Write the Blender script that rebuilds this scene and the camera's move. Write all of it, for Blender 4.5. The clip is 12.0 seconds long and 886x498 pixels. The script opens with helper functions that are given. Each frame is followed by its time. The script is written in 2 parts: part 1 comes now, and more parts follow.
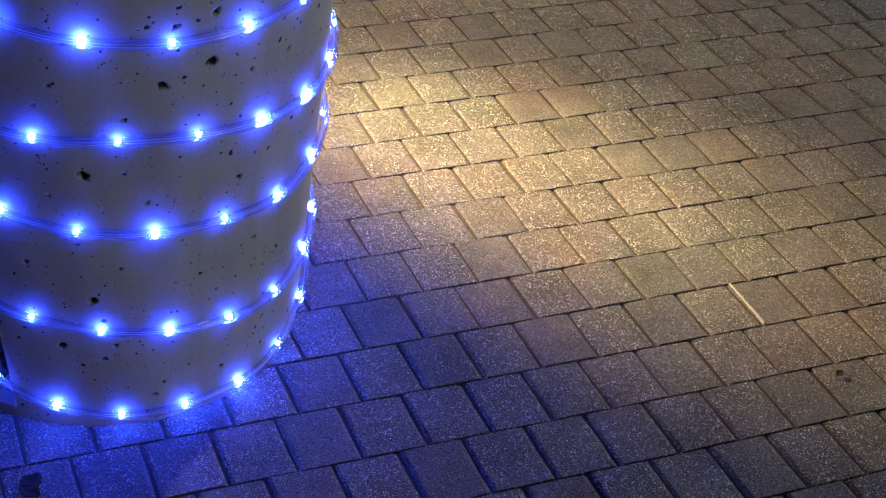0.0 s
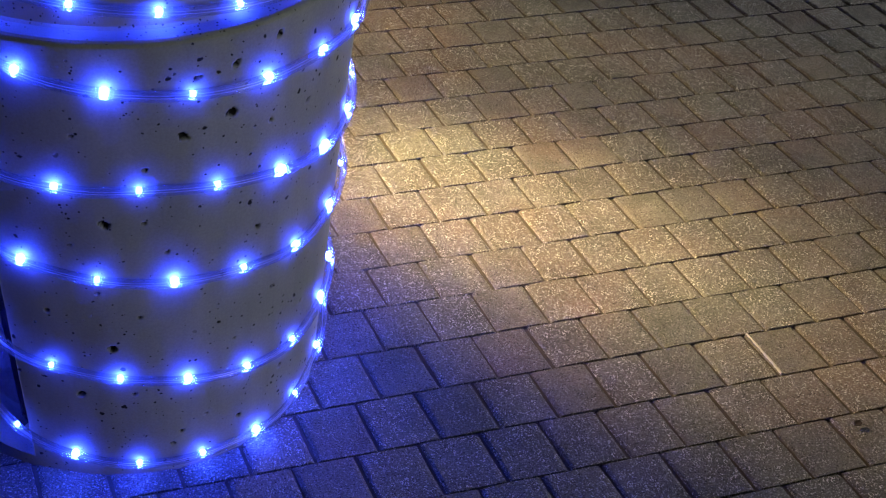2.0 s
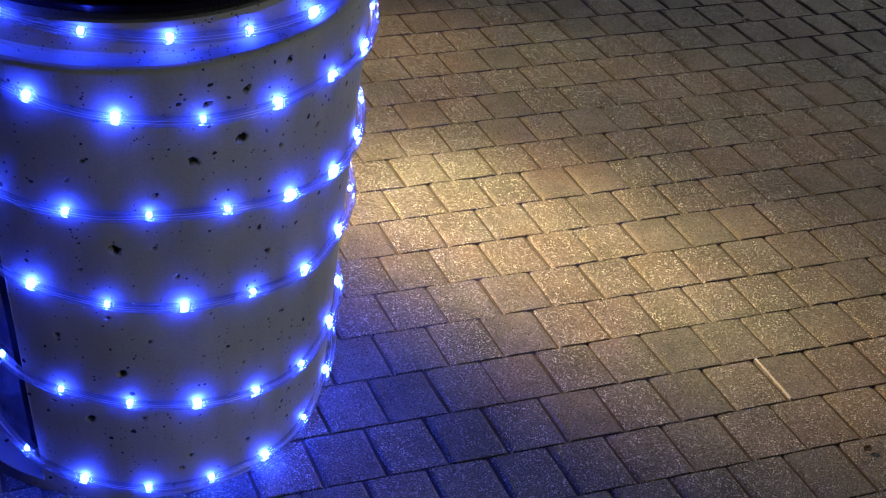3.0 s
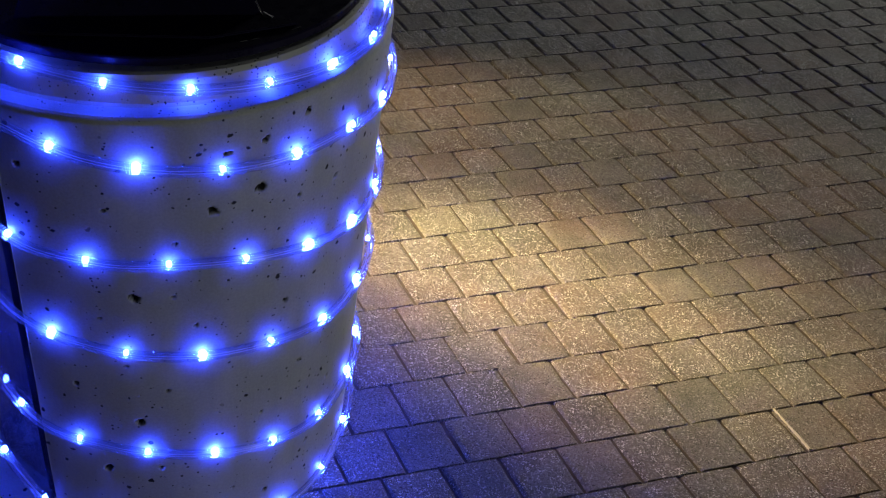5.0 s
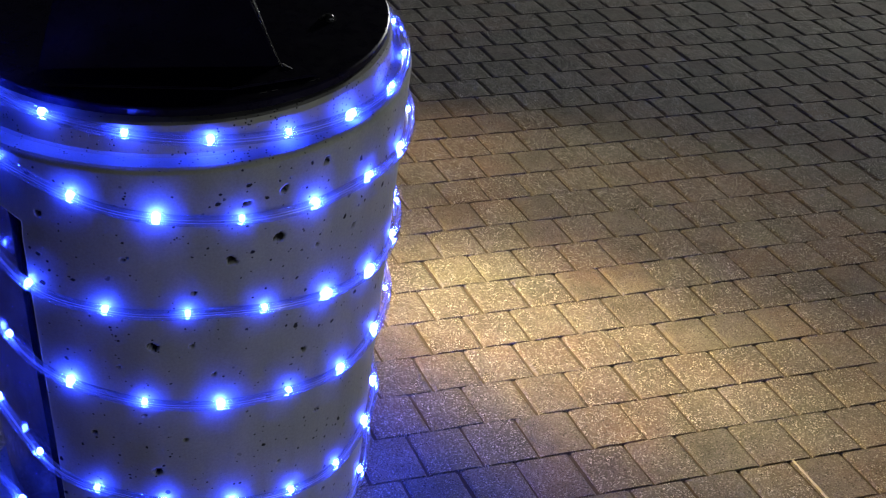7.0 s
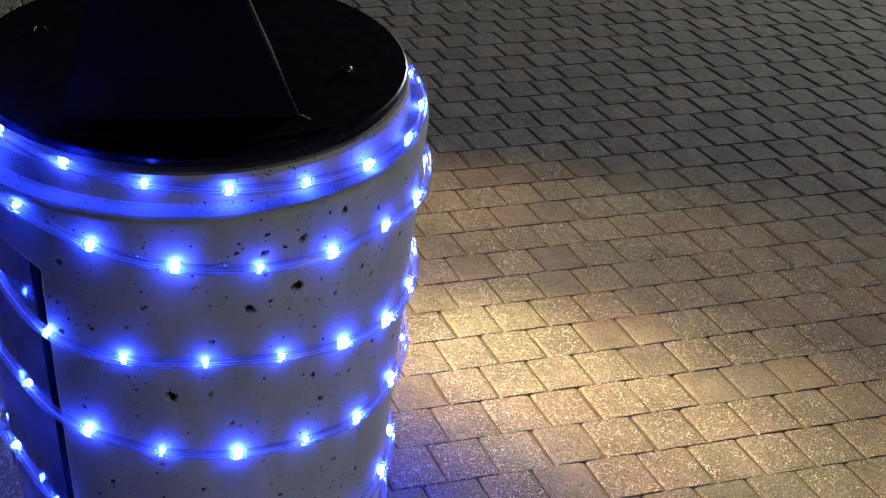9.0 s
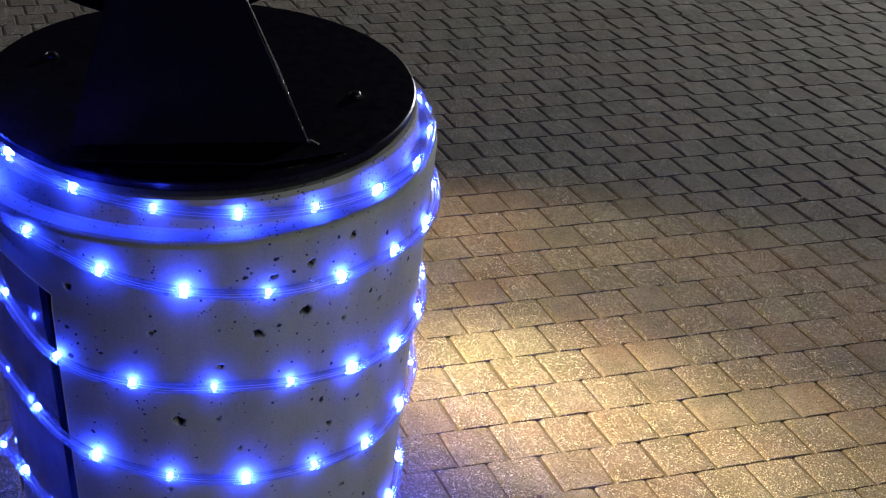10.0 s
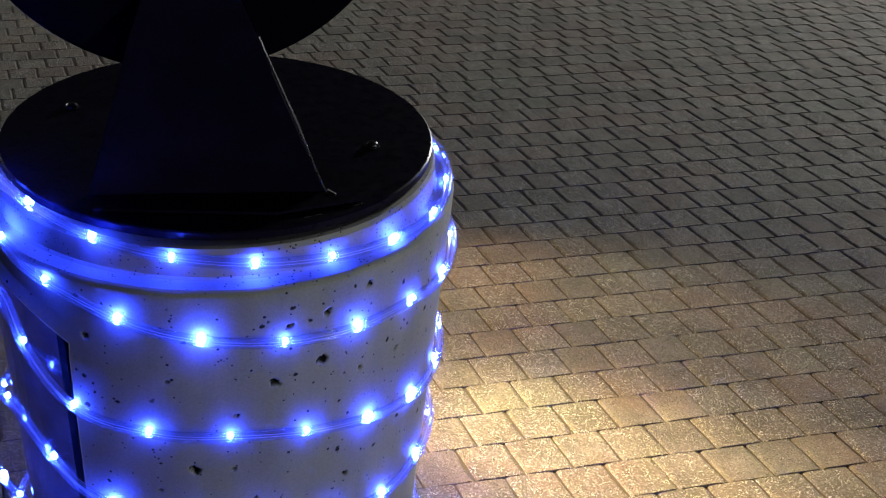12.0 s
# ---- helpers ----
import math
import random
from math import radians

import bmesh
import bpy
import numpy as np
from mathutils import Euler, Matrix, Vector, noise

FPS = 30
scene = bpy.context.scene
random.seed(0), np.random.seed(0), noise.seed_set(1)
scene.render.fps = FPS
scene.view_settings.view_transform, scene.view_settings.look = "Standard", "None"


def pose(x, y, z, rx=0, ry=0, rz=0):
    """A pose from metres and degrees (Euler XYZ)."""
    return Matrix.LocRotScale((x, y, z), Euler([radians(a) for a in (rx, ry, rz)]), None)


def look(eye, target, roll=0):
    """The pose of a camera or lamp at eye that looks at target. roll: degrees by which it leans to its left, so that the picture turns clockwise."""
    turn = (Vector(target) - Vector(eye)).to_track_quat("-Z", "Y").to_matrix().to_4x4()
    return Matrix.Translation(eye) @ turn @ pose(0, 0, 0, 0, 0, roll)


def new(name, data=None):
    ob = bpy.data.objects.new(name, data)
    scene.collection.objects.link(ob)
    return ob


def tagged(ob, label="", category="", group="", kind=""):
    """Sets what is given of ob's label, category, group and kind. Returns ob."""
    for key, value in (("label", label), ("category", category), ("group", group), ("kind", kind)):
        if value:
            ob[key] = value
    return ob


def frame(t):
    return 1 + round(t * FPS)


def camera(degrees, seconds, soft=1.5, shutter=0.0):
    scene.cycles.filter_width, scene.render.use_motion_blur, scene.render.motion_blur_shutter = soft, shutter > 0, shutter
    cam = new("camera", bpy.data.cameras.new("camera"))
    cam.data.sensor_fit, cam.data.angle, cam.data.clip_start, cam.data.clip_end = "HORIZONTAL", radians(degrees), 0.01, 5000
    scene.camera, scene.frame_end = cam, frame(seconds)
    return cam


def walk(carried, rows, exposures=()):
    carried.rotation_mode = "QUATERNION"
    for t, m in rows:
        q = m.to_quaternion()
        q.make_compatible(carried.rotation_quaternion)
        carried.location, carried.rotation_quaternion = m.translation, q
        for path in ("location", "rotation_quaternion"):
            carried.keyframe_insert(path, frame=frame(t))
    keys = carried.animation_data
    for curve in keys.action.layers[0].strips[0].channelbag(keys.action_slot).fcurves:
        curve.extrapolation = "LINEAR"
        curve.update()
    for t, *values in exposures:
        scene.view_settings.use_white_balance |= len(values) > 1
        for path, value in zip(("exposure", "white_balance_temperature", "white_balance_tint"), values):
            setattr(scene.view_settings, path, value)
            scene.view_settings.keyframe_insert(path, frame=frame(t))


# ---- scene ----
cam = camera(36.7, 12.0, soft=1.1)
# seconds, eye x, y, z, pitch, yaw, lean
ROWS = [
    (0.0, -0.1393, -1.5543, 1.5431, -42.006, -23.583, -8.384),
    (1.0, -0.1409, -1.5603, 1.545, -40.93, -22.869, -7.91),
    (2.0, -0.1424, -1.5659, 1.5467, -39.854, -22.176, -7.458),
    (3.0, -0.1438, -1.5712, 1.5482, -38.778, -21.504, -7.03),
    (4.0, -0.1451, -1.576, 1.5494, -37.702, -20.852, -6.624),
    (5.0, -0.1462, -1.5806, 1.5504, -36.625, -20.22, -6.241),
    (6.0, -0.1472, -1.5847, 1.5512, -35.549, -19.608, -5.879),
    (7.0, -0.1481, -1.5885, 1.5518, -34.473, -19.015, -5.54),
    (8.0, -0.1489, -1.592, 1.5522, -33.397, -18.441, -5.221),
    (9.0, -0.1496, -1.5951, 1.5524, -32.321, -17.886, -4.924),
    (10.0, -0.1502, -1.5978, 1.5523, -31.246, -17.349, -4.649),
    (11.0, -0.1506, -1.6002, 1.552, -30.17, -16.831, -4.394),
    (12.0, -0.1509, -1.6022, 1.5515, -29.095, -16.33, -4.159),
]


def eye_pose(x, y, z, pitch, yaw, lean):
    return pose(x, y, z, 90 + pitch, 0, yaw) @ pose(0, 0, 0, 0, 0, -lean)


walk(cam, [(r[0], eye_pose(*r[1:])) for r in ROWS], [(0.0, 0.02), (3.0, -0.30), (6.0, -0.28), (9.0, 0.13), (12.0, 0.29)])

# ---- light: night, a warm floodlight behind the pedestal, a street lamp, added far and front fills, a dim sky ----
world = bpy.data.worlds.new("night_sky")
scene.world = world
world.use_nodes = True
bg = world.node_tree.nodes["Background"]
bg.inputs[0].default_value = (0.50, 0.55, 0.66, 1)
bg.inputs[1].default_value = 0.010


def spot(name, eye, target, energy, colour, degrees, blend, size):
    lamp = bpy.data.lights.new(name, "SPOT")
    lamp.energy, lamp.color = energy, colour
    lamp.spot_size, lamp.spot_blend, lamp.shadow_soft_size = radians(degrees), blend, size
    new(name, lamp).matrix_world = look(eye, target)


def area_lamp(name, eye, target, energy, colour, size):
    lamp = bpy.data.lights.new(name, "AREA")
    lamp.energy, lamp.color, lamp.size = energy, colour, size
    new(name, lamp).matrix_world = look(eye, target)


FLOOD = (-0.80, 2.10, 1.15)
spot("warm_floodlight", FLOOD, (0.69, 0.25, 0.0), 860.0, (1.0, 0.73, 0.33), 12.5, 1.0, 0.07)
spot("warm_floodlight_ring", FLOOD, (0.79, 0.14, 0.0), 720.0, (1.0, 0.73, 0.34), 19.5, 1.0, 0.07)
spot("warm_floodlight_spill", FLOOD, (0.68, 0.74, 0.0), 285.0, (1.0, 0.74, 0.37), 34, 1.0, 0.08)
area_lamp("street_lamp_light", (11.5, 12.5, 3.1), (0.4, 2.2, 0.0), 1100.0, (1.0, 0.99, 0.94), 0.6)
# added fill from the far left, brightens the paving behind the pedestal
area_lamp("far_lamp_light", (-4.5, 8.6, 2.2), (0.4, 2.4, 0.0), 56.0, (1.0, 0.98, 0.93), 0.4)
# added low fill with no known source, brightens the drum and skims the paving
area_lamp("front_lamp_light", (6.6, -6.4, 0.95), (0.0, 0.0, 0.5), 205.0, (0.95, 1.0, 0.98), 0.8)

LED_COLOUR, LED_POWER = (0.022, 0.055, 1.0), 420.0


# ---- materials ----
class Mat:
    """A node material and short calls to build it."""

    def __init__(self, name):
        self.m = bpy.data.materials.new(name)
        self.m.use_nodes = True
        self.t = self.m.node_tree
        self.b = self.t.nodes["Principled BSDF"]
        self.out = self.t.nodes["Material Output"]

    def node(self, kind, **values):
        n = self.t.nodes.new(kind)
        for k, v in values.items():
            n.inputs[k.replace("_", " ")].default_value = v
        return n

    def link(self, a, b):
        self.t.links.new(a, b)

    def coord(self, name="Object"):
        return self.t.nodes.new("ShaderNodeTexCoord").outputs[name]

    def noise(self, scale, detail=4.0, rough=0.55, at=None):
        n = self.node("ShaderNodeTexNoise", Scale=scale, Detail=detail, Roughness=rough)
        self.link(at or self.coord(), n.inputs["Vector"])
        return n.outputs["Fac"]

    def cells(self, scale, at=None, rand=1.0):
        n = self.node("ShaderNodeTexVoronoi", Scale=scale, Randomness=rand)
        self.link(at or self.coord(), n.inputs["Vector"])
        return n

    def ramp(self, fac, *stops):
        n = self.t.nodes.new("ShaderNodeValToRGB")
        r = n.color_ramp
        while len(r.elements) < len(stops):
            r.elements.new(0.5)
        for e, (pos, c) in zip(r.elements, stops):
            e.position = pos
            e.color = (c, c, c, 1) if not isinstance(c, tuple) else (*c, 1)
        self.link(fac, n.inputs[0])
        return n.outputs[0]

    def mix(self, fac, a, b, how="MIX"):
        n = self.t.nodes.new("ShaderNodeMix")
        n.data_type, n.blend_type = "RGBA", how
        for slot, v in ((0, fac), (6, a), (7, b)):
            socket = n.inputs[slot]
            if isinstance(v, (int, float)):
                socket.default_value = v if slot == 0 else (v, v, v, 1)
            elif isinstance(v, tuple):
                socket.default_value = (*v, 1)
            else:
                self.link(v, socket)
        return n.outputs[2]

    def math(self, how, a, b=0.0):
        n = self.t.nodes.new("ShaderNodeMath")
        n.operation = how
        for s, v in zip(n.inputs, (a, b)):
            if isinstance(v, (int, float)):
                s.default_value = v
            else:
                self.link(v, s)
        return n.outputs[0]

    def bump(self, height, strength, distance):
        n = self.node("ShaderNodeBump", Strength=strength, Distance=distance)
        self.link(height, n.inputs["Height"])
        self.link(n.outputs[0], self.b.inputs["Normal"])

    def base(self, c):
        if isinstance(c, tuple):
            self.b.inputs["Base Color"].default_value = (*c, 1)
        else:
            self.link(c, self.b.inputs["Base Color"])

    def set(self, **v):
        for k, x in v.items():
            s = self.b.inputs[k.replace("_", " ")]
            if isinstance(x, (int, float)):
                s.default_value = x
            else:
                self.link(x, s)
        return self


def paver_material(joined):
    """Cast concrete paver with pale exposed grit; every stone has its own tone."""
    k = Mat("paver_concrete_far" if joined else "paver_concrete")
    if joined:
        rnd = k.t.nodes.new("ShaderNodeNewGeometry").outputs["Random Per Island"]
    else:
        rnd = k.t.nodes.new("ShaderNodeObjectInfo").outputs["Random"]
    at = k.t.nodes.new("ShaderNodeNewGeometry").outputs["Position"]
    tone = k.ramp(rnd, (0.0, (0.198, 0.180, 0.158)), (0.35, (0.240, 0.217, 0.184)), (0.6, (0.216, 0.198, 0.172)), (0.85, (0.252, 0.222, 0.180)), (1.0, (0.222, 0.206, 0.184)))
    blot = k.ramp(k.noise(9.0, 3.0, 0.6, at), (0.3, 0.72), (0.7, 1.18))
    c = k.mix(1.0, tone, blot, "MULTIPLY")
    fine = k.ramp(k.noise(420.0, 3.0, 0.7, at), (0.32, 0.42), (0.68, 1.40))
    c = k.mix(1.0, c, fine, "MULTIPLY")
    # rust-pink and moss-grey drifts over several stones
    drift = k.ramp(k.noise(3.2, 3.0, 0.6, at), (0.36, (1.10, 0.96, 0.93)), (0.5, (1.0, 1.0, 1.0)), (0.64, (0.93, 1.02, 0.97)))
    c = k.mix(1.0, c, drift, "MULTIPLY")
    # pale grit: cells of two sizes, only some of them filled
    hide = k.ramp(k.noise(60.0, 2.0, 0.5, at), (0.42, 0.0), (0.60, 1.0))
    grit = None
    for scale, edge, share in ((220.0, 0.36, 0.52), (400.0, 0.40, 0.52), (135.0, 0.26, 0.72)):
        warp = k.node("ShaderNodeTexNoise", Scale=scale * 1.6, Detail=1.0)
        k.link(at, warp.inputs["Vector"])
        shift = k.t.nodes.new("ShaderNodeVectorMath")
        shift.operation = "MULTIPLY_ADD"
        k.link(warp.outputs["Color"], shift.inputs[0])
        shift.inputs[1].default_value = (0.9 / scale,) * 3
        k.link(at, shift.inputs[2])
        v = k.cells(scale, shift.outputs[0])
        dot = k.ramp(v.outputs["Distance"], (edge - 0.08, 1.0), (edge, 0.0))
        pick = k.ramp(v.outputs["Color"], (share, 0.0), (share + 0.02, 1.0))
        one = k.math("MULTIPLY", dot, pick)
        grit = one if grit is None else k.math("MAXIMUM", grit, one)
    grit = k.math("MULTIPLY", grit, k.math("ADD", k.math("MULTIPLY", hide, 0.55), 0.45))
    # some stones are worn smooth and show little of it
    worn = k.ramp(k.math("FRACT", k.math("MULTIPLY", rnd, 17.3)), (0.10, 0.35), (0.38, 0.9), (0.8, 1.0))
    grit = k.math("MULTIPLY", grit, worn)
    c = k.mix(grit, c, (0.84, 0.81, 0.73))
    # small open pores between the grit
    v = k.cells(230.0, at)
    pore = k.math("MULTIPLY", k.ramp(v.outputs["Distance"], (0.24, 1.0), (0.34, 0.0)), k.ramp(v.outputs["Color"], (0.66, 0.0), (0.69, 1.0)))
    pore = k.math("MULTIPLY", pore, k.math("SUBTRACT", 1.0, grit))
    c = k.mix(k.math("MULTIPLY", pore, 0.8), c, (0.030, 0.027, 0.024))
    k.base(c)
    k.set(Roughness=k.ramp(k.noise(60.0, 3.0, 0.6, at), (0.3, 0.70), (0.7, 0.92)), Specular_IOR_Level=0.18)
    h = k.math("ADD", k.math("MULTIPLY", k.noise(260.0, 5.0, 0.7, at), 1.0), k.math("MULTIPLY", grit, 0.5))
    h = k.math("SUBTRACT", h, k.math("MULTIPLY", pore, 0.6))
    k.bump(h, 0.85, 0.0032)
    return k.m


def concrete_material():
    """Smooth cast grey concrete with air pores and faint cloudy stains."""
    k = Mat("cast_concrete")
    cloud = k.ramp(k.noise(5.0, 5.0, 0.6), (0.3, (0.335, 0.345, 0.33)), (0.7, (0.435, 0.445, 0.425)))
    streak_at = k.node("ShaderNodeMapping")
    streak_at.inputs["Scale"].default_value = (28, 28, 2.5)
    k.link(k.coord(), streak_at.inputs["Vector"])
    streak = k.ramp(k.noise(1.0, 4.0, 0.6, streak_at.outputs[0]), (0.35, 0.90), (0.7, 1.05))
    c = k.mix(1.0, cloud, streak, "MULTIPLY")
    fine = k.ramp(k.noise(300.0, 3.0, 0.6), (0.3, 0.90), (0.7, 1.08))
    c = k.mix(1.0, c, fine, "MULTIPLY")
    pores = None
    for scale, r0, share in ((34.0, 0.10, 0.40), (75.0, 0.12, 0.62), (150.0, 0.16, 0.74)):
        warp = k.node("ShaderNodeTexNoise", Scale=scale * 4.0, Detail=2.0)
        k.link(k.coord(), warp.inputs["Vector"])
        shift = k.t.nodes.new("ShaderNodeVectorMath")
        shift.operation = "MULTIPLY_ADD"
        k.link(warp.outputs["Color"], shift.inputs[0])
        shift.inputs[1].default_value = (0.25 / scale,) * 3
        k.link(k.coord(), shift.inputs[2])
        v = k.cells(scale, shift.outputs[0])
        dot = k.ramp(v.outputs["Distance"], (r0, 1.0), (r0 * 1.35, 0.0))
        pick = k.ramp(v.outputs["Color"], (share, 0.0), (share + 0.02, 1.0))
        one = k.math("MULTIPLY", dot, pick)
        pores = one if pores is None else k.math("MAXIMUM", pores, one)
    # the larger air holes turn near-black with their depth, like the pores
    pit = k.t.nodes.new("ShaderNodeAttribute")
    pit.attribute_name = "pit_dark"
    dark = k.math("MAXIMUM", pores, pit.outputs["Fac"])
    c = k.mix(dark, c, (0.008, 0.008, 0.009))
    k.base(c)
    k.set(Roughness=k.ramp(k.noise(40.0), (0.3, 0.62), (0.7, 0.8)))
    k.bump(k.math("SUBTRACT", k.math("MULTIPLY", k.noise(160.0, 5.0, 0.65), 0.25), pores), 0.5, 0.002)
    return k.m


def rough_concrete_material():
    """The coarser, pitted concrete of the neck."""
    k = Mat("pitted_concrete")
    c = k.ramp(k.noise(14.0, 5.0, 0.65), (0.3, (0.33, 0.325, 0.31)), (0.7, (0.45, 0.44, 0.42)))
    v = k.cells(210.0)
    dot = k.ramp(v.outputs["Distance"], (0.20, 1.0), (0.30, 0.0))
    pick = k.ramp(v.outputs["Color"], (0.55, 0.0), (0.58, 1.0))
    zone = k.ramp(k.noise(16.0, 3.0, 0.6), (0.42, 0.0), (0.52, 1.0))
    pores = k.math("MULTIPLY", k.math("MULTIPLY", dot, pick), zone)
    k.base(k.mix(pores, c, (0.03, 0.03, 0.032)))
    k.set(Roughness=0.8)
    k.bump(k.math("SUBTRACT", k.math("MULTIPLY", k.noise(180.0, 5.0, 0.7), 0.5), pores), 0.6, 0.002)
    return k.m


def black_metal(name, base, rough, shine):
    """Black powder-coated steel with dust and fine scratches."""
    k = Mat(name)
    dust = k.ramp(k.noise(18.0, 5.0, 0.65), (0.45, base), (0.8, tuple(x * 1.7 for x in base)))
    k.base(dust)
    k.set(Roughness=k.ramp(k.noise(55.0, 4.0, 0.6), (0.3, rough * 0.8), (0.7, rough * 1.35)))
    k.b.inputs["Specular IOR Level"].default_value = shine
    k.bump(k.noise(700.0, 2.0), 0.06, 0.0005)
    return k.m


def plain(name, colour, rough, metal=0.0, bump=0.0):
    k = Mat(name)
    c = k.ramp(k.noise(30.0, 4.0), (0.3, tuple(x * 0.8 for x in colour)), (0.7, tuple(min(1.0, x * 1.2) for x in colour)))
    k.base(c)
    k.set(Roughness=rough, Metallic=metal)
    if bump:
        k.bump(k.noise(220.0, 4.0), bump, 0.002)
    return k.m


def tube_material():
    """Clear, slightly milky soft plastic tube."""
    k = Mat("clear_plastic_tube")
    clear = k.t.nodes.new("ShaderNodeBsdfTransparent")
    clear.inputs[0].default_value = (0.95, 0.96, 0.98, 1)
    gloss = k.node("ShaderNodeBsdfGlossy", Roughness=0.12)
    milk = k.t.nodes.new("ShaderNodeBsdfTranslucent")
    milk.inputs[0].default_value = (0.8, 0.82, 0.86, 1)
    a = k.t.nodes.new("ShaderNodeMixShader")
    a.inputs[0].default_value = 0.14
    k.link(clear.outputs[0], a.inputs[1])
    k.link(milk.outputs[0], a.inputs[2])
    lw = k.node("ShaderNodeFresnel", IOR=1.45)
    b = k.t.nodes.new("ShaderNodeMixShader")
    k.link(k.math("MULTIPLY", lw.outputs[0], 0.45), b.inputs[0])
    k.link(a.outputs[0], b.inputs[1])
    k.link(gloss.outputs[0], b.inputs[2])
    k.link(b.outputs[0], k.out.inputs["Surface"])
    return k.m


def led_material():
    k = Mat("blue_led")
    k.base((0.1, 0.2, 0.9))
    k.b.inputs["Emission Color"].default_value = (*LED_COLOUR, 1)
    k.b.inputs["Emission Strength"].default_value = LED_POWER
    return k.m


PAVER, PAVER_FAR = paver_material(False), paver_material(True)
CONCRETE, NECK = concrete_material(), rough_concrete_material()
BLACK = black_metal("black_coated_steel", (0.0075, 0.0060, 0.0190), 0.28, 0.16)
DULL_BLACK = black_metal("dull_black_steel", (0.0010, 0.0010, 0.0040), 0.5, 0.02)
BOLT = plain("dark_bolt_steel", (0.07, 0.07, 0.08), 0.34, 0.8)
DOOR = plain("polished_steel", (0.24, 0.24, 0.27), 0.11, 0.85)
LINER = plain("dark_inner_liner", (0.012, 0.012, 0.014), 0.7)
SAND = plain("joint_sand", (0.092, 0.075, 0.056), 0.95, 0.0, 0.6)
TUBE, LED = tube_material(), led_material()
WIRE = plain("tinned_wire", (0.66, 0.66, 0.70), 0.45, 0.3)
DRY_LEAF = plain("dry_dark_leaf", (0.045, 0.030, 0.018), 0.8)
# these two tones stand in for highlights on the black steel
EDGE_GLINT = plain("edge_glint_grey", (0.06, 0.06, 0.06), 0.4, 0.5)
WHITE_GLINT = plain("white_glint", (0.85, 0.85, 0.87), 0.4, 0.0)
PEBBLE = plain("white_pebble", (0.75, 0.73, 0.70), 0.6)
MORTAR = plain("pale_mortar_smear", (0.62, 0.58, 0.50), 0.9, 0.0, 0.4)


# ---- building helpers ----
def mesh_object(name, verts, faces, material, parent=None, label="", smooth=False):
    me = bpy.data.meshes.new(name)
    me.from_pydata([tuple(v) for v in verts], [], faces)
    me.materials.append(material)
    if smooth:
        me.shade_smooth()
    me.update()
    ob = new(name, me)
    if parent is not None:
        ob.parent = parent
    if label:
        ob["label"] = label
    return ob


def part(name, bm, material, parent=None, label="", smooth=False):
    bmesh.ops.recalc_face_normals(bm, faces=bm.faces)
    me = bpy.data.meshes.new(name)
    bm.to_mesh(me)
    bm.free()
    me.materials.append(material)
    if smooth:
        me.shade_smooth()
    ob = new(name, me)
    if parent is not None:
        ob.parent = parent
    if label:
        ob["label"] = label
    return ob


def turned(profile, steps=96, centre=(0, 0)):
    """A bmesh turned from (radius, z) points; closed at radius 0."""
    bm = bmesh.new()
    rings = []
    for r, z in profile:
        if r < 1e-6:
            rings.append([bm.verts.new((centre[0], centre[1], z))])
        else:
            rings.append([bm.verts.new((centre[0] + r * math.cos(a), centre[1] + r * math.sin(a), z)) for a in (2 * math.pi * i / steps for i in range(steps))])
    for p, q in zip(rings, rings[1:]):
        for i in range(steps):
            j = (i + 1) % steps
            if len(p) == 1:
                bm.faces.new((p[0], q[i], q[j]))
            elif len(q) == 1:
                bm.faces.new((p[i], q[0], p[j]))
            else:
                bm.faces.new((p[i], q[i], q[j], p[j]))
    return bm


def slab(corners, thick, bevel=0.0015):
    """A bevelled plate from a planar outline, thickened against its normal."""
    bm = bmesh.new()
    pts = [Vector(c) for c in corners]
    n = (pts[1] - pts[0]).cross(pts[2] - pts[0]).normalized()
    a = [bm.verts.new(p) for p in pts]
    b = [bm.verts.new(p - n * thick) for p in pts]
    bm.faces.new(a)
    bm.faces.new(b[::-1])
    for i in range(len(a)):
        j = (i + 1) % len(a)
        bm.faces.new((a[i], b[i], b[j], a[j]))
    if bevel:
        bmesh.ops.bevel(bm, geom=list(bm.edges), offset=bevel, segments=2, affect="EDGES")
    return bm


# ---- the pedestal ----
RB, RT, TOP = 0.2742, 0.3170, 0.8198       # foot radius, taper, lid height
LEDGE, NECK_R, LID_R = 0.766, 0.287, 0.2780


def body_radius(z):
    return RB + (RT - RB) * z / TOP


def bulge(a):
    """The drum is a little fuller round its door side."""
    g = math.cos(radians(min(90.0, abs(a % 360 - 190) * 90 / 62)))
    return 1 + 0.075 * g * g


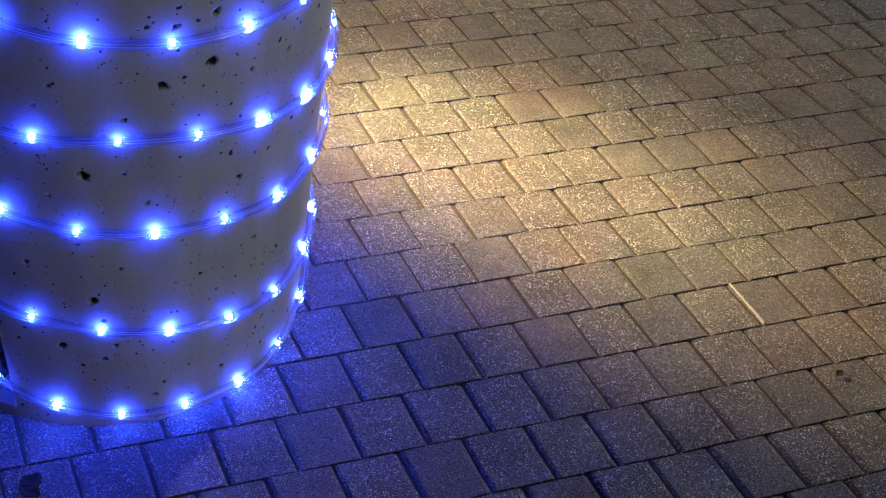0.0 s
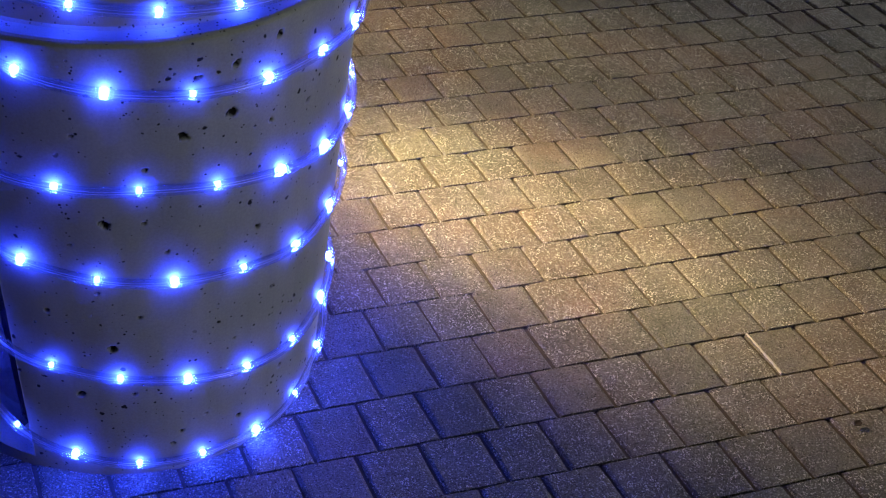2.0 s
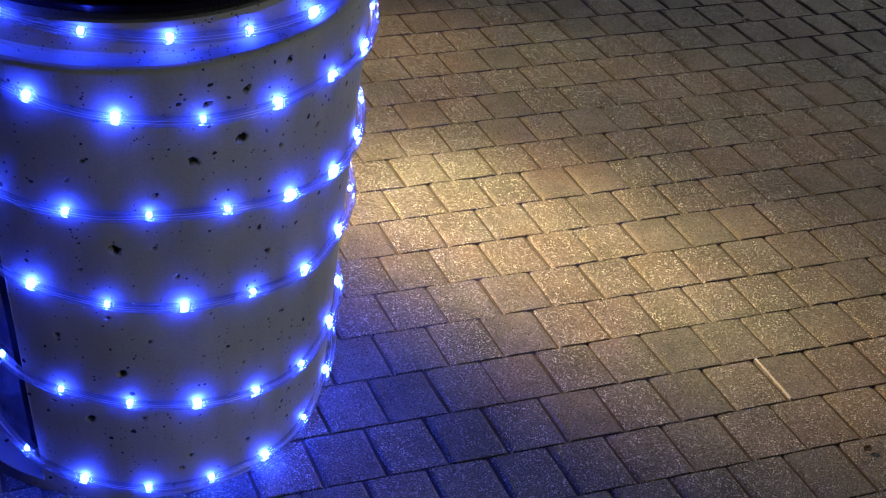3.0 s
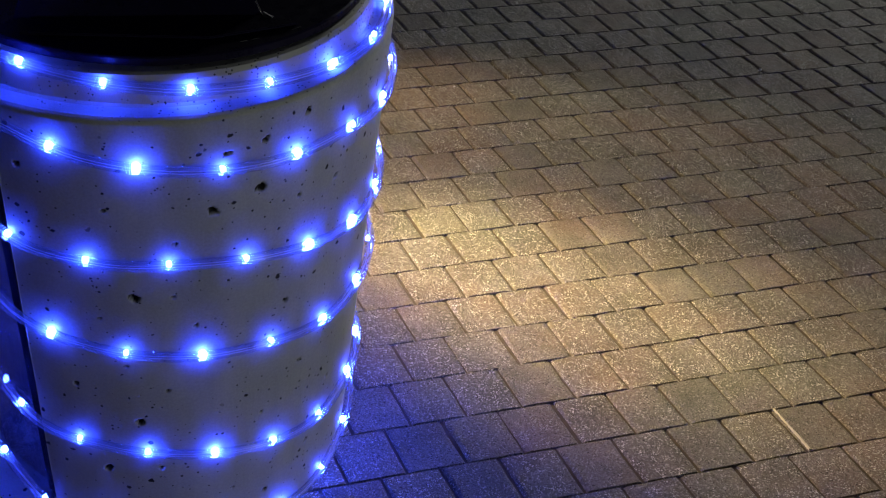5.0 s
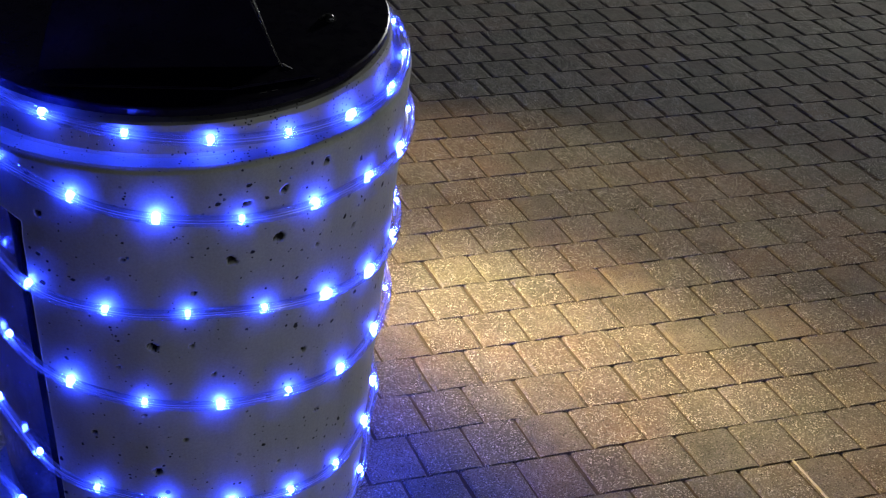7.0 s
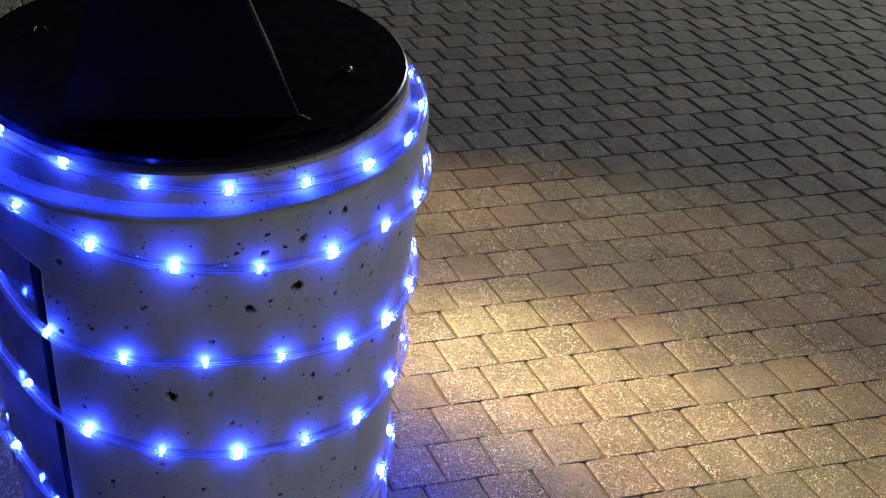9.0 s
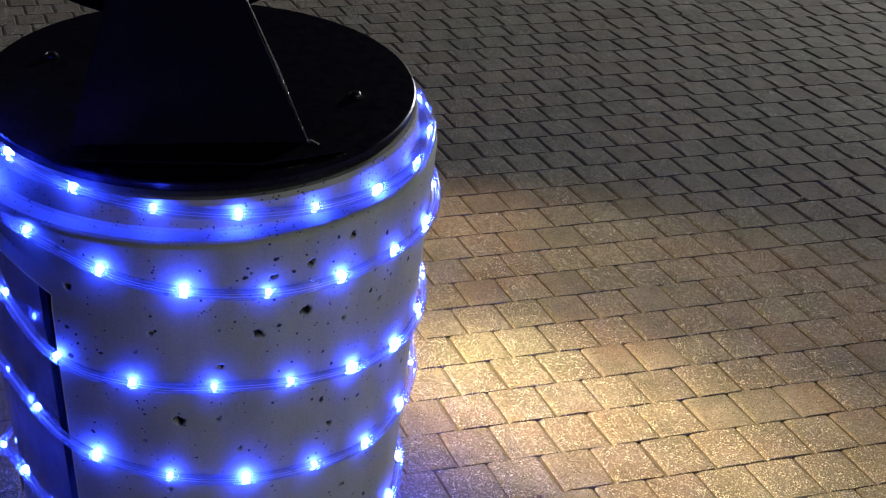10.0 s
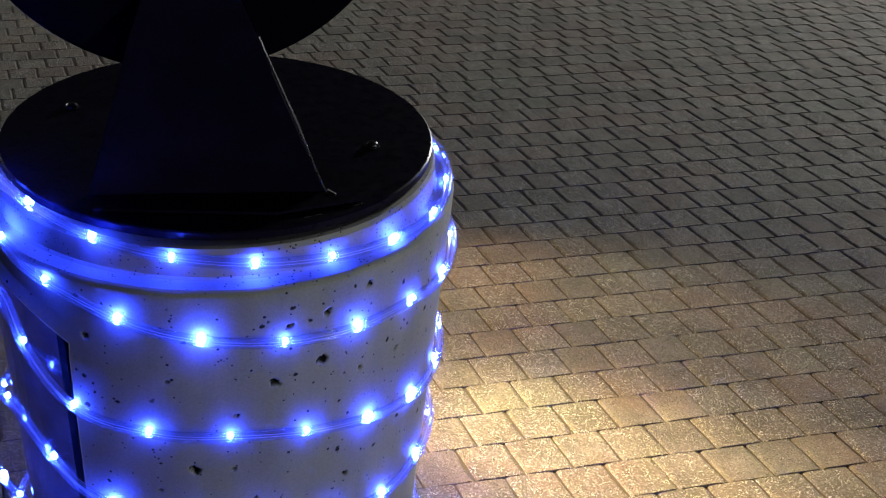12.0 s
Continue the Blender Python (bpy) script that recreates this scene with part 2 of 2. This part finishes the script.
# larger air holes: degrees round, height, width in mm
HOLES = [(-72.5, 0.653, 15), (-83.6, 0.633, 12), (-101.8, 0.507, 13), (-93.0, 0.508, 8), (-102.4, 0.287, 11), (-112.1, 0.193, 11), (-97.8, 0.197, 7),
         (-67.4, 0.097, 9), (-85.2, 0.106, 8), (-87.8, 0.082, 7), (-61.0, 0.740, 9), (-71.8, 0.720, 9), (-56.2, 0.530, 9), (-125.1, 0.688, 9),
         (-80.3, 0.712, 9), (-120.0, 0.560, 7), (-92.0, 0.590, 7), (-74.0, 0.395, 7), (-105.0, 0.390, 6), (-64.0, 0.455, 8), (-118.0, 0.350, 6),
         (-95.0, 0.345, 6), (-58.0, 0.330, 8), (-70.0, 0.265, 6), (-46.0, 0.395, 8), (-44.0, 0.250, 8), (-52.0, 0.150, 8), (-110.0, 0.470, 5),
         (-88.0, 0.455, 6), (-50.0, 0.620, 7), (-62.0, 0.620, 6), (-107.0, 0.640, 6), (-116.0, 0.730, 6), (-78.0, 0.130, 6), (-40.0, 0.520, 7)]


def opening_top(a):
    """The upper edge of the door opening climbs towards the hinge side."""
    return 0.672 + min(0.062, 0.0028 * max(0.0, -129.3 - a))


def pedestal_body(parent):
    """The tapered concrete drum with a door opening cut into one side, air holes and a rounded shoulder."""
    rng = random.Random(5)
    fine = [a * 0.36 for a in range(-402, 1)]                  # -144.7 .. 0 degrees, seen side
    coarse = [2.0 + 2.0 * i for i in range(107)]               # the rest of the round
    angles = fine + [a for a in coarse if a < 360 - 145.5]
    heights = [0.0026 * i for i in range(-12, int(LEDGE / 0.0026) - 1)] + [LEDGE - 0.004, LEDGE - 0.001]
    na, nh = len(angles), len(heights)
    open_from, open_to, open_low = 360 - 212.0, 360 - 129.3, 0.035
    holes = [(a, z, w / 1000.0, rng.uniform(0.5, 1.0), rng.uniform(-0.9, 0.9)) for a, z, w in HOLES]
    verts, pit_values = [], []
    for h in heights:
        for a in angles:
            r = body_radius(h) * (1 + (bulge(a) - 1) * min(1.0, max(0.0, (0.70 - h) / 0.05)))
            rise = (opening_top(a if a <= 0 else a - 360) - 0.672) * max(0.0, 1 - abs(h - 0.672) / 0.08)
            if h > LEDGE - 0.003:
                r -= 0.0025
            depth = 0.0
            if a <= 0:
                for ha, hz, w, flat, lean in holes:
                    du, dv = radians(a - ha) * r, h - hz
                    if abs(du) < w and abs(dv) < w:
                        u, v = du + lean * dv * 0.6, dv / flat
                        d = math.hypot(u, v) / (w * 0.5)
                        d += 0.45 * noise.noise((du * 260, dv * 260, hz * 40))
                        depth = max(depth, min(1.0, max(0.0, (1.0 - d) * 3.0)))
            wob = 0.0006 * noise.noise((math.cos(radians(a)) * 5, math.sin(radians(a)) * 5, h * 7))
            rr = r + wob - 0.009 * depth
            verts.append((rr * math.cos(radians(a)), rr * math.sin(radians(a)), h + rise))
            pit_values.append(min(1.0, depth * 8.0))
    def is_open(i, j):
        am = (angles[i] + (angles[(i + 1) % na] if i + 1 < na else angles[0] + 360)) / 2 % 360
        hm = (heights[j] + heights[j + 1]) / 2
        return open_from < am < open_to and open_low < hm < 0.672
    faces, inner = [], {}
    def inside(k):
        if k not in inner:
            x, y, z = verts[k]
            s = 1 - 0.05 / math.hypot(x, y)
            inner[k] = len(verts)
            verts.append((x * s, y * s, z))
            pit_values.append(0.0)
        return inner[k]
    for j in range(nh - 1):
        for i in range(na):
            i2 = (i + 1) % na
            quad = (j * na + i, j * na + i2, (j + 1) * na + i2, (j + 1) * na + i)
            if not is_open(i, j):
                faces.append(quad)
                continue
            # reveals of the opening
            for (ni, nj), (p, q) in (((i - 1, j), (quad[0], quad[3])), ((i2, j), (quad[2], quad[1])), ((i, j - 1), (quad[1], quad[0])), ((i, j + 1), (quad[3], quad[2]))):
                if not (0 <= nj < nh - 1) or not is_open(ni % na, nj):
                    faces.append((p, q, inside(q), inside(p)))
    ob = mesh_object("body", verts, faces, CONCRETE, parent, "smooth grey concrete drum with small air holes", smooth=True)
    layer = ob.data.attributes.new("pit_dark", "FLOAT", "POINT")
    layer.data.foreach_set("value", pit_values)
    return ob


pedestal = tagged(new("concrete_pedestal"), "tapered grey concrete pedestal with black steel top on the paving", "pedestal")
pedestal_body(pedestal)
shoulder = [(body_radius(LEDGE) - 0.0025, LEDGE - 0.001), (body_radius(LEDGE) - 0.005, LEDGE + 0.0015), (NECK_R + 0.004, LEDGE + 0.003), (NECK_R + 0.0005, LEDGE + 0.006),
            (NECK_R, 0.800), (NECK_R - 0.003, 0.8062), (NECK_R - 0.008, 0.8075), (0.0, 0.8075)]
part("neck", turned(shoulder, 300), NECK, pedestal, "narrower pitted concrete neck")
part("liner", turned([(0.0, 0.02), (0.214, 0.02), (0.222, 0.755), (0.0, 0.755)], 64), LINER, pedestal, smooth=True)


def curved_door(parent):
    """A curved steel service door, set back in the opening."""
    bm = bmesh.new()
    n, grid = 26, []
    for k in range(n + 1):
        a = radians(-211.2 + (211.2 - 138.8) * k / n)
        col = []
        high = opening_top(math.degrees(a)) - 0.008
        for off, z in ((0.036, 0.042), (0.036, high), (0.046, high), (0.046, 0.042)):
            r = body_radius(z) * bulge(math.degrees(a)) - off
            col.append(bm.verts.new((r * math.cos(a), r * math.sin(a), z)))
        grid.append(col)
    for p, q in zip(grid, grid[1:]):
        for i in range(4):
            bm.faces.new((p[i], q[i], q[(i + 1) % 4], p[(i + 1) % 4]))
    bm.faces.new(grid[0])
    bm.faces.new(grid[-1][::-1])
    return part("door", bm, DOOR, parent, "shiny dark steel service door", smooth=False)


curved_door(pedestal)
LX, LY = 0.0065, 0.0075
lid_profile = [(0.0, 0.8078), (LID_R - 0.003, 0.8078), (LID_R, 0.8095), (LID_R, 0.8180), (LID_R - 0.002, 0.8198), (0.0, 0.8198)]
part("top_plate", turned(lid_profile, 160, (LX, LY)), BLACK, pedestal, "round black steel plate")
for bx, by in ((0.195, -0.061), (-0.064, -0.164), (-0.179, 0.103), (0.080, 0.205)):
    dome = [(0.0105, 0.8198), (0.0105, 0.8208), (0.0078, 0.8211), (0.0074, 0.8236), (0.0046, 0.8256), (0.0, 0.8261)]
    part("bolt", turned(dome, 20, (bx, by)), BOLT, pedestal, smooth=False)
# slanted bracket between the plate and the round panel
part("bracket_front", slab([(-0.165, -0.165, 0.8198), (0.112, -0.193, 0.8198), (0.050, -0.045, 0.966), (0.030, -0.004, 1.010), (-0.085, 0.002, 1.010), (-0.105, -0.034, 0.966)], 0.007), BLACK, pedestal)
part("bracket_side", slab([(0.112, -0.193, 0.8198), (0.112, 0.02, 0.8198), (0.050, 0.02, 0.966), (0.050, -0.045, 0.966)], 0.006), BLACK, pedestal)
# the lamp's reflection along the bracket edge, put in as a thin grey strip
part("worn_edge", slab([(0.1125, -0.1938, 0.8215), (0.1133, -0.1930, 0.8215), (0.0513, -0.0450, 0.9665), (0.0505, -0.0458, 0.9665)], 0.001, 0.0), EDGE_GLINT, pedestal, "thin grey strip for the highlight on the bracket edge")
# brighter upper end of the edge highlight, painted as a matt white strip
part("chipped_corner", slab([(0.0632, -0.0768, 0.9355), (0.0650, -0.0752, 0.9355), (0.0521, -0.0446, 0.9672), (0.0503, -0.0462, 0.9672)], 0.001, 0.0), WHITE_GLINT, pedestal, "white strip for the bright top of the edge highlight")
part("weld_bead", slab([(0.108, -0.199, 0.8198), (0.122, -0.212, 0.8198), (0.124, -0.205, 0.8225), (0.112, -0.192, 0.826)], 0.006, 0.001), BOLT, pedestal)
part("foot_flange", slab([(-0.160, -0.200, 0.8232), (0.045, -0.236, 0.8232), (0.150, -0.214, 0.8232), (0.118, -0.190, 0.8232), (-0.160, -0.165, 0.8232)], 0.0034, 0.001), BLACK, pedestal)
# glint on the foot weld, painted as a white patch
part("weld_spot", slab([(0.1135, -0.1850, 0.8242), (0.1160, -0.1900, 0.8242), (0.1215, -0.1985, 0.8242), (0.1232, -0.1972, 0.8242), (0.1180, -0.1890, 0.8242), (0.1150, -0.1842, 0.8242)], 0.0046, 0.0), WHITE_GLINT, pedestal, "weld spot with its glint painted white")
# rim highlight of the flange's front edge, laid on as lighter strips
for (x0, y0), (x1, y1) in (((0.0765, -0.2462), (0.0850, -0.2440)), ((0.0900, -0.2427), (0.0985, -0.2403)), ((0.1378, -0.2258), (0.1521, -0.2188))):
    part("scratch", slab([(x0, y0, 0.8203), (x1, y1, 0.8203), (x1 + 0.0003, y1 + 0.0011, 0.8203), (x0 + 0.0003, y0 + 0.0011, 0.8203)], 0.0006, 0.0), EDGE_GLINT, pedestal, "lighter strip for the highlight on the flange edge")
panel = turned([(0.0, -0.006), (0.286, -0.006), (0.290, -0.003), (0.290, 0.003), (0.286, 0.006), (0.0, 0.006)], 128)
bmesh.ops.transform(panel, matrix=pose(-0.0235, 0.034, 1.195, 84, 0, 3), verts=panel.verts)
part("round_panel", panel, DULL_BLACK, pedestal, "upright round black steel disc")


# ---- rope light ----
# height of the rope at every 20 degrees of the seen side, -150 to -30
TURNS = [
    (0.834, 0.816, 0.803, 0.792, 0.783, 0.777, 0.774),
    (0.770, 0.750, 0.717, 0.700, 0.691, 0.690, 0.680),
    (0.703, 0.590, 0.566, 0.563, 0.549, 0.530, 0.520),
    (0.555, 0.458, 0.425, 0.410, 0.400, 0.386, 0.392),
    (0.385, 0.272, 0.244, 0.226, 0.206, 0.192, 0.205),
    (0.195, 0.095, 0.062, 0.051, 0.050, 0.046, 0.075),
]
ROPE = 0.0066


def rope_course():
    """Points (degrees unrolled, height) down the rope."""
    course = []
    for n, zs in enumerate(TURNS):
        for k, z in enumerate(zs):
            course.append((360 * n - 150 + 20 * k, z))
    course.append((360 * 5 + 70, 0.15))
    return course


def smooth_height(course, a):
    i = max(k for k in range(len(course)) if course[k][0] <= a or k == 0)
    i = min(i, len(course) - 2)
    (a0, z0), (a1, z1) = course[i], course[i + 1]
    before, after = course[max(i - 1, 0)], course[min(i + 2, len(course) - 1)]
    m0 = (z1 - before[1]) / (a1 - before[0])
    m1 = (after[1] - z0) / (after[0] - a0)
    u, w = (a - a0) / (a1 - a0), a1 - a0
    return (2 * u**3 - 3 * u**2 + 1) * z0 + (u**3 - 2 * u**2 + u) * w * m0 + (3 * u**2 - 2 * u**3) * z1 + (u**3 - u**2) * w * m1


def rope_radius(a, z):
    full = 1 + (bulge(a) - 1) * min(1.0, max(0.0, (0.70 - z) / 0.05))
    low = body_radius(z) * full + ROPE + 0.0012
    up = min(1.0, max(0.0, (z - 0.758) / 0.028))
    up = up * up * (3 - 2 * up)
    r = low * (1 - up) + (NECK_R + 0.0078) * up
    return r


course = rope_course()


def rope_point(a):
    z = smooth_height(course, a)
    r = rope_radius(a, z)
    return Vector((r * math.cos(radians(a)), r * math.sin(radians(a)), z))


def sweep(points, radius, sides):
    verts, faces = [], []
    for i, p in enumerate(points):
        t = (points[min(i + 1, len(points) - 1)] - points[max(i - 1, 0)]).normalized()
        out = Vector((p.x, p.y, 0)).normalized()
        up = t.cross(out).normalized()
        out = up.cross(t)
        for k in range(sides):
            b = 2 * math.pi * k / sides
            verts.append(p + out * (radius * math.cos(b)) + up * (radius * math.sin(b)))
    for i in range(len(points) - 1):
        for k in range(sides):
            k2 = (k + 1) % sides
            faces.append((i * sides + k, i * sides + k2, (i + 1) * sides + k2, (i + 1) * sides + k))
    return verts, faces


rope = tagged(new("rope_light"), "clear plastic rope light with glowing blue bulbs wound round the pedestal", "rope light")
LAST = 360 * 5 + 60
track = [rope_point(a) for a in range(-176, LAST, 3)]
mesh_object("tube", *sweep(track, ROPE, 14), TUBE, rope, "clear plastic tube", smooth=True)
for side in (-0.0018, 0.0018):
    mesh_object("wire", *sweep([p + Vector((0, 0, side - 0.0012)) for p in track], 0.0004, 5), WIRE, rope, "thin metal wire")


def led_mesh():
    bm = bmesh.new()
    bmesh.ops.create_icosphere(bm, subdivisions=2, radius=0.0046)
    bmesh.ops.scale(bm, vec=(1, 1, 1.2), verts=bm.verts)
    me = bpy.data.meshes.new("bulb")
    bm.to_mesh(me)
    bm.free()
    me.materials.append(LED)
    me.shade_smooth()
    return me


BULB = led_mesh()
REFERENCE = [-124.0, -116.5, -111.6, -122.0, -118.6, -115.7]     # one bulb of each turn
SPACING = [0.0945, 0.0965, 0.0960, 0.0940, 0.0915, 0.0905]


def march(a, distance, sense):
    """The angle at which the rope has run that distance on."""
    p, run = rope_point(a), 0.0
    while run < distance:
        a += 0.4 * sense
        q = rope_point(a)
        run += (q - p).length
        p = q
    return a


spots = []
for n in range(6):
    for sense in (1, -1):
        a = 360 * n + REFERENCE[n]
        if sense == -1:
            a = march(a, SPACING[n], -1)
        while (360 * n - 176 if n else -172) < a < (360 * n + 178 if n < 5 else LAST - 5):
            spots.append(a)
            a = march(a, SPACING[n], sense)
spots.sort()
bulb_size = random.Random(21)
for a, after in zip(spots, spots[1:] + [1e9]):
    if after - a > 9:
        size = bulb_size.choice((0.72, 0.86, 0.98, 1.12)) * (0.8 if a < 180 else 1.0)
        ob = new("bulb", BULB)
        ob.parent = rope
        # the lamps lie against the inner side of the tube
        ob.matrix_world = Matrix.Translation(rope_point(a)) @ pose(0, 0, 0, 0, 0, a) @ pose(-0.0026, 0, 0) @ Matrix.Scale(size, 4)

# ---- the ground: a sheet of bedding sand under running courses of pavers, falling slightly away ----
GX, GY, GN = Vector((0.9996, 0.0, 0.0273)), Vector((0.0023, 0.9964, -0.0852)), Vector((-0.0272, 0.0852, 0.9960))
G0 = Vector((0.5665, -0.0976, 0.0238))
GROUND = Matrix.Translation(G0) @ Matrix((GX, GY, GN)).transposed().to_4x4()
PW, PD, STEP = 0.09641, 0.11, 0.0343          # stone along the course, course depth, shift from course to course
SKEW = -0.095                                # the cross joints lean a little over the courses
SHIFT = {-4: 0.0155, -3: 0.0577, -2: 0.0955, -1: 0.0270, 0: 0.0615, 1: 0.0005, 2: 0.0355, 3: 0.0710, 4: 0.0050, 5: 0.0415, 6: 0.0830, 7: 0.0235, 8: 0.0583, 9: 0.0057, 10: 0.0344, 11: 0.0805,
         12: 0.0050, 13: 0.0500, 14: 0.0885, 15: 0.0313, 16: 0.0690, 17: 0.0108, 18: 0.0259, 19: 0.0650, 20: 0.0057, 21: 0.0406, 22: 0.0755, 23: 0.0137, 24: 0.0441}


def course_shift(k):
    if k in SHIFT:
        return SHIFT[k]
    return (0.0559 + STEP * k + 0.004 * math.sin(k * 2.3)) % PW


sand = bmesh.new()
bmesh.ops.create_grid(sand, x_segments=40, y_segments=40, size=60)
bmesh.ops.transform(sand, matrix=GROUND @ Matrix.Translation((0, 20, -0.0038)), verts=sand.verts)
ground = part("ground", sand, SAND)
tagged(ground, "brown sand bedding under the paving", "ground", kind="structure")
pavement = tagged(new("pavement"), "paved square of grey-brown speckled concrete pavers in shifted courses", "pavement", kind="structure")


def paver_shape(seed):
    """One stone: bevelled, with slightly uneven edges; the top lies at height 0."""
    rng = random.Random(seed)
    w, d = PW - 0.0036, PD - 0.0019
    rings = []
    for inset, inset_y, z in ((0.0, 0.0, -0.035), (0.0, 0.0, -0.0050), (0.0010, 0.0003, -0.0024), (0.0064, 0.0010, 0.0)):
        ring = []
        for sx, sy in ((-1, -1), (0, -1), (1, -1), (1, 0), (1, 1), (0, 1), (-1, 1), (-1, 0)):
            j = 0.0008 if z < -0.01 else 0.0011
            v = sy * (d / 2 - inset_y) + rng.uniform(-j, j) * 0.5
            ring.append((sx * (w / 2 - inset) + SKEW * v + rng.uniform(-j, j), v, z + (rng.uniform(-0.0004, 0.0004) if z > -0.01 else 0)))
        rings.append(ring)
    verts = [v for r in rings for v in r]
    faces = [(8 * k + i, 8 * k + (i + 1) % 8, 8 * k + 8 + (i + 1) % 8, 8 * k + 8 + i) for k in range(3) for i in range(8)]
    faces.append(tuple(24 + i for i in range(8)))
    return verts, faces


SHAPES = [paver_shape(40 + s) for s in range(9)]
SHARED = []
for verts, faces in SHAPES:
    me = bpy.data.meshes.new("paver")
    me.from_pydata(verts, [], faces)
    me.materials.append(PAVER)
    me.update()
    SHARED.append(me)

rng = random.Random(11)
far_verts, far_faces = [], []
for k in range(-32, 92):
    y = (k - 0.5) * PD + 0.0009 * max(0, k - 9)
    for i in range(-46, 62):
        x = course_shift(k) + (i + 0.5) * PW
        s = rng.randrange(len(SHAPES))
        m = GROUND @ Matrix.Translation((x + rng.uniform(-0.0008, 0.0008), y + rng.uniform(-0.0004, 0.0004), rng.uniform(-0.0008, 0.0006))) @ Euler((rng.gauss(0, 0.004), rng.gauss(0, 0.006), rng.gauss(0, 0.006))).to_matrix().to_4x4()
        if rng.random() < 0.5:
            m = m @ pose(0, 0, 0, 0, 0, 180)
        if -0.80 < x < 1.25 and -0.62 < y < 0.88:
            stone = new("paver", SHARED[s])
            stone.parent = pavement
            stone.matrix_world = m
        else:
            start = len(far_verts)
            far_verts.extend(m @ Vector(v) for v in SHAPES[s][0])
            far_faces.extend(tuple(start + q for q in f) for f in SHAPES[s][1])
far = mesh_object("far_paving", far_verts, far_faces, PAVER_FAR, pavement, "further pavers of the same kind")
far["kind"] = "stuff"


# ---- small things on the paving ----
def on_ground(x, y, up=0.0, turn=0.0):
    return GROUND @ pose(x, y, up, 0, 0, turn)


def mortar_smear():
    """A crooked pale line of mortar along one joint."""
    rng = random.Random(3)
    verts, faces = [], []
    n = 22
    for i in range(n + 1):
        y = -0.107 * i / n
        half = 0.0021 + rng.uniform(-0.0006, 0.0006)
        c = rng.uniform(-0.0004, 0.0004)
        verts += [(c - half, y, -0.004), (c - half * 0.5, y, 0.0012), (c + half * 0.5, y, 0.0012), (c + half, y, -0.004)]
    for i in range(n):
        for k in range(3):
            faces.append((4 * i + k, 4 * i + k + 1, 4 * i + k + 5, 4 * i + k + 4))
    ob = mesh_object("mortar_smear", verts, faces, MORTAR)
    ob.matrix_world = on_ground(0.4143, -0.1085, 0.0, 4.5)
    return tagged(ob, "thin pale line of dried mortar in a paving joint", "mortar")


mortar_smear()


def crumpled_leaf(x, y, turn, size):
    rng = random.Random(int(turn))
    verts, faces, n, m = [], [], 10, 6
    for i in range(n + 1):
        u = i / n
        w = size * 0.38 * math.sin(math.pi * min(0.98, max(0.03, u))) ** 0.8 * (1 + 0.25 * (i % 2))
        for j in range(m + 1):
            v = 2 * j / m - 1
            z = 0.004 + size * 0.10 * abs(v) + 0.12 * size * noise.noise((u * 5, v * 3, turn)) + 0.1 * size * u
            verts.append((u * size, v * w, max(0.0015, z)))
    for i in range(n):
        for j in range(m):
            k = i * (m + 1) + j
            faces.append((k, k + 1, k + m + 2, k + m + 1))
    ob = mesh_object("dry_leaf", verts, faces, DRY_LEAF, smooth=True)
    ob.matrix_world = on_ground(x, y, 0.0, turn)
    solid = ob.modifiers.new("thickness", "SOLIDIFY")
    solid.thickness = 0.0008
    return tagged(ob, "dark crumpled dry leaf lying on the paving", "leaf", "fallen leaves")


crumpled_leaf(-0.752, -0.272, 35, 0.036)
crumpled_leaf(-0.728, -0.285, 140, 0.030)
crumpled_leaf(0.468, -0.360, 20, 0.015)


def pebble(x, y, size, seed):
    bm = bmesh.new()
    bmesh.ops.create_icosphere(bm, subdivisions=2, radius=size)
    for v in bm.verts:
        v.co *= 1 + 0.25 * noise.noise(v.co * (1.2 / size) + Vector((seed, 0, 0)))
        v.co.z *= 0.7
    ob = part("pebble", bm, PEBBLE, smooth=True)
    ob.matrix_world = on_ground(x, y, size * 0.55)
    return tagged(ob, "tiny white pebble on the paving", "pebble", "scattered pebbles")


pebble(1.044, 1.120, 0.0042, 1)
pebble(0.252, 1.194, 0.0030, 2)
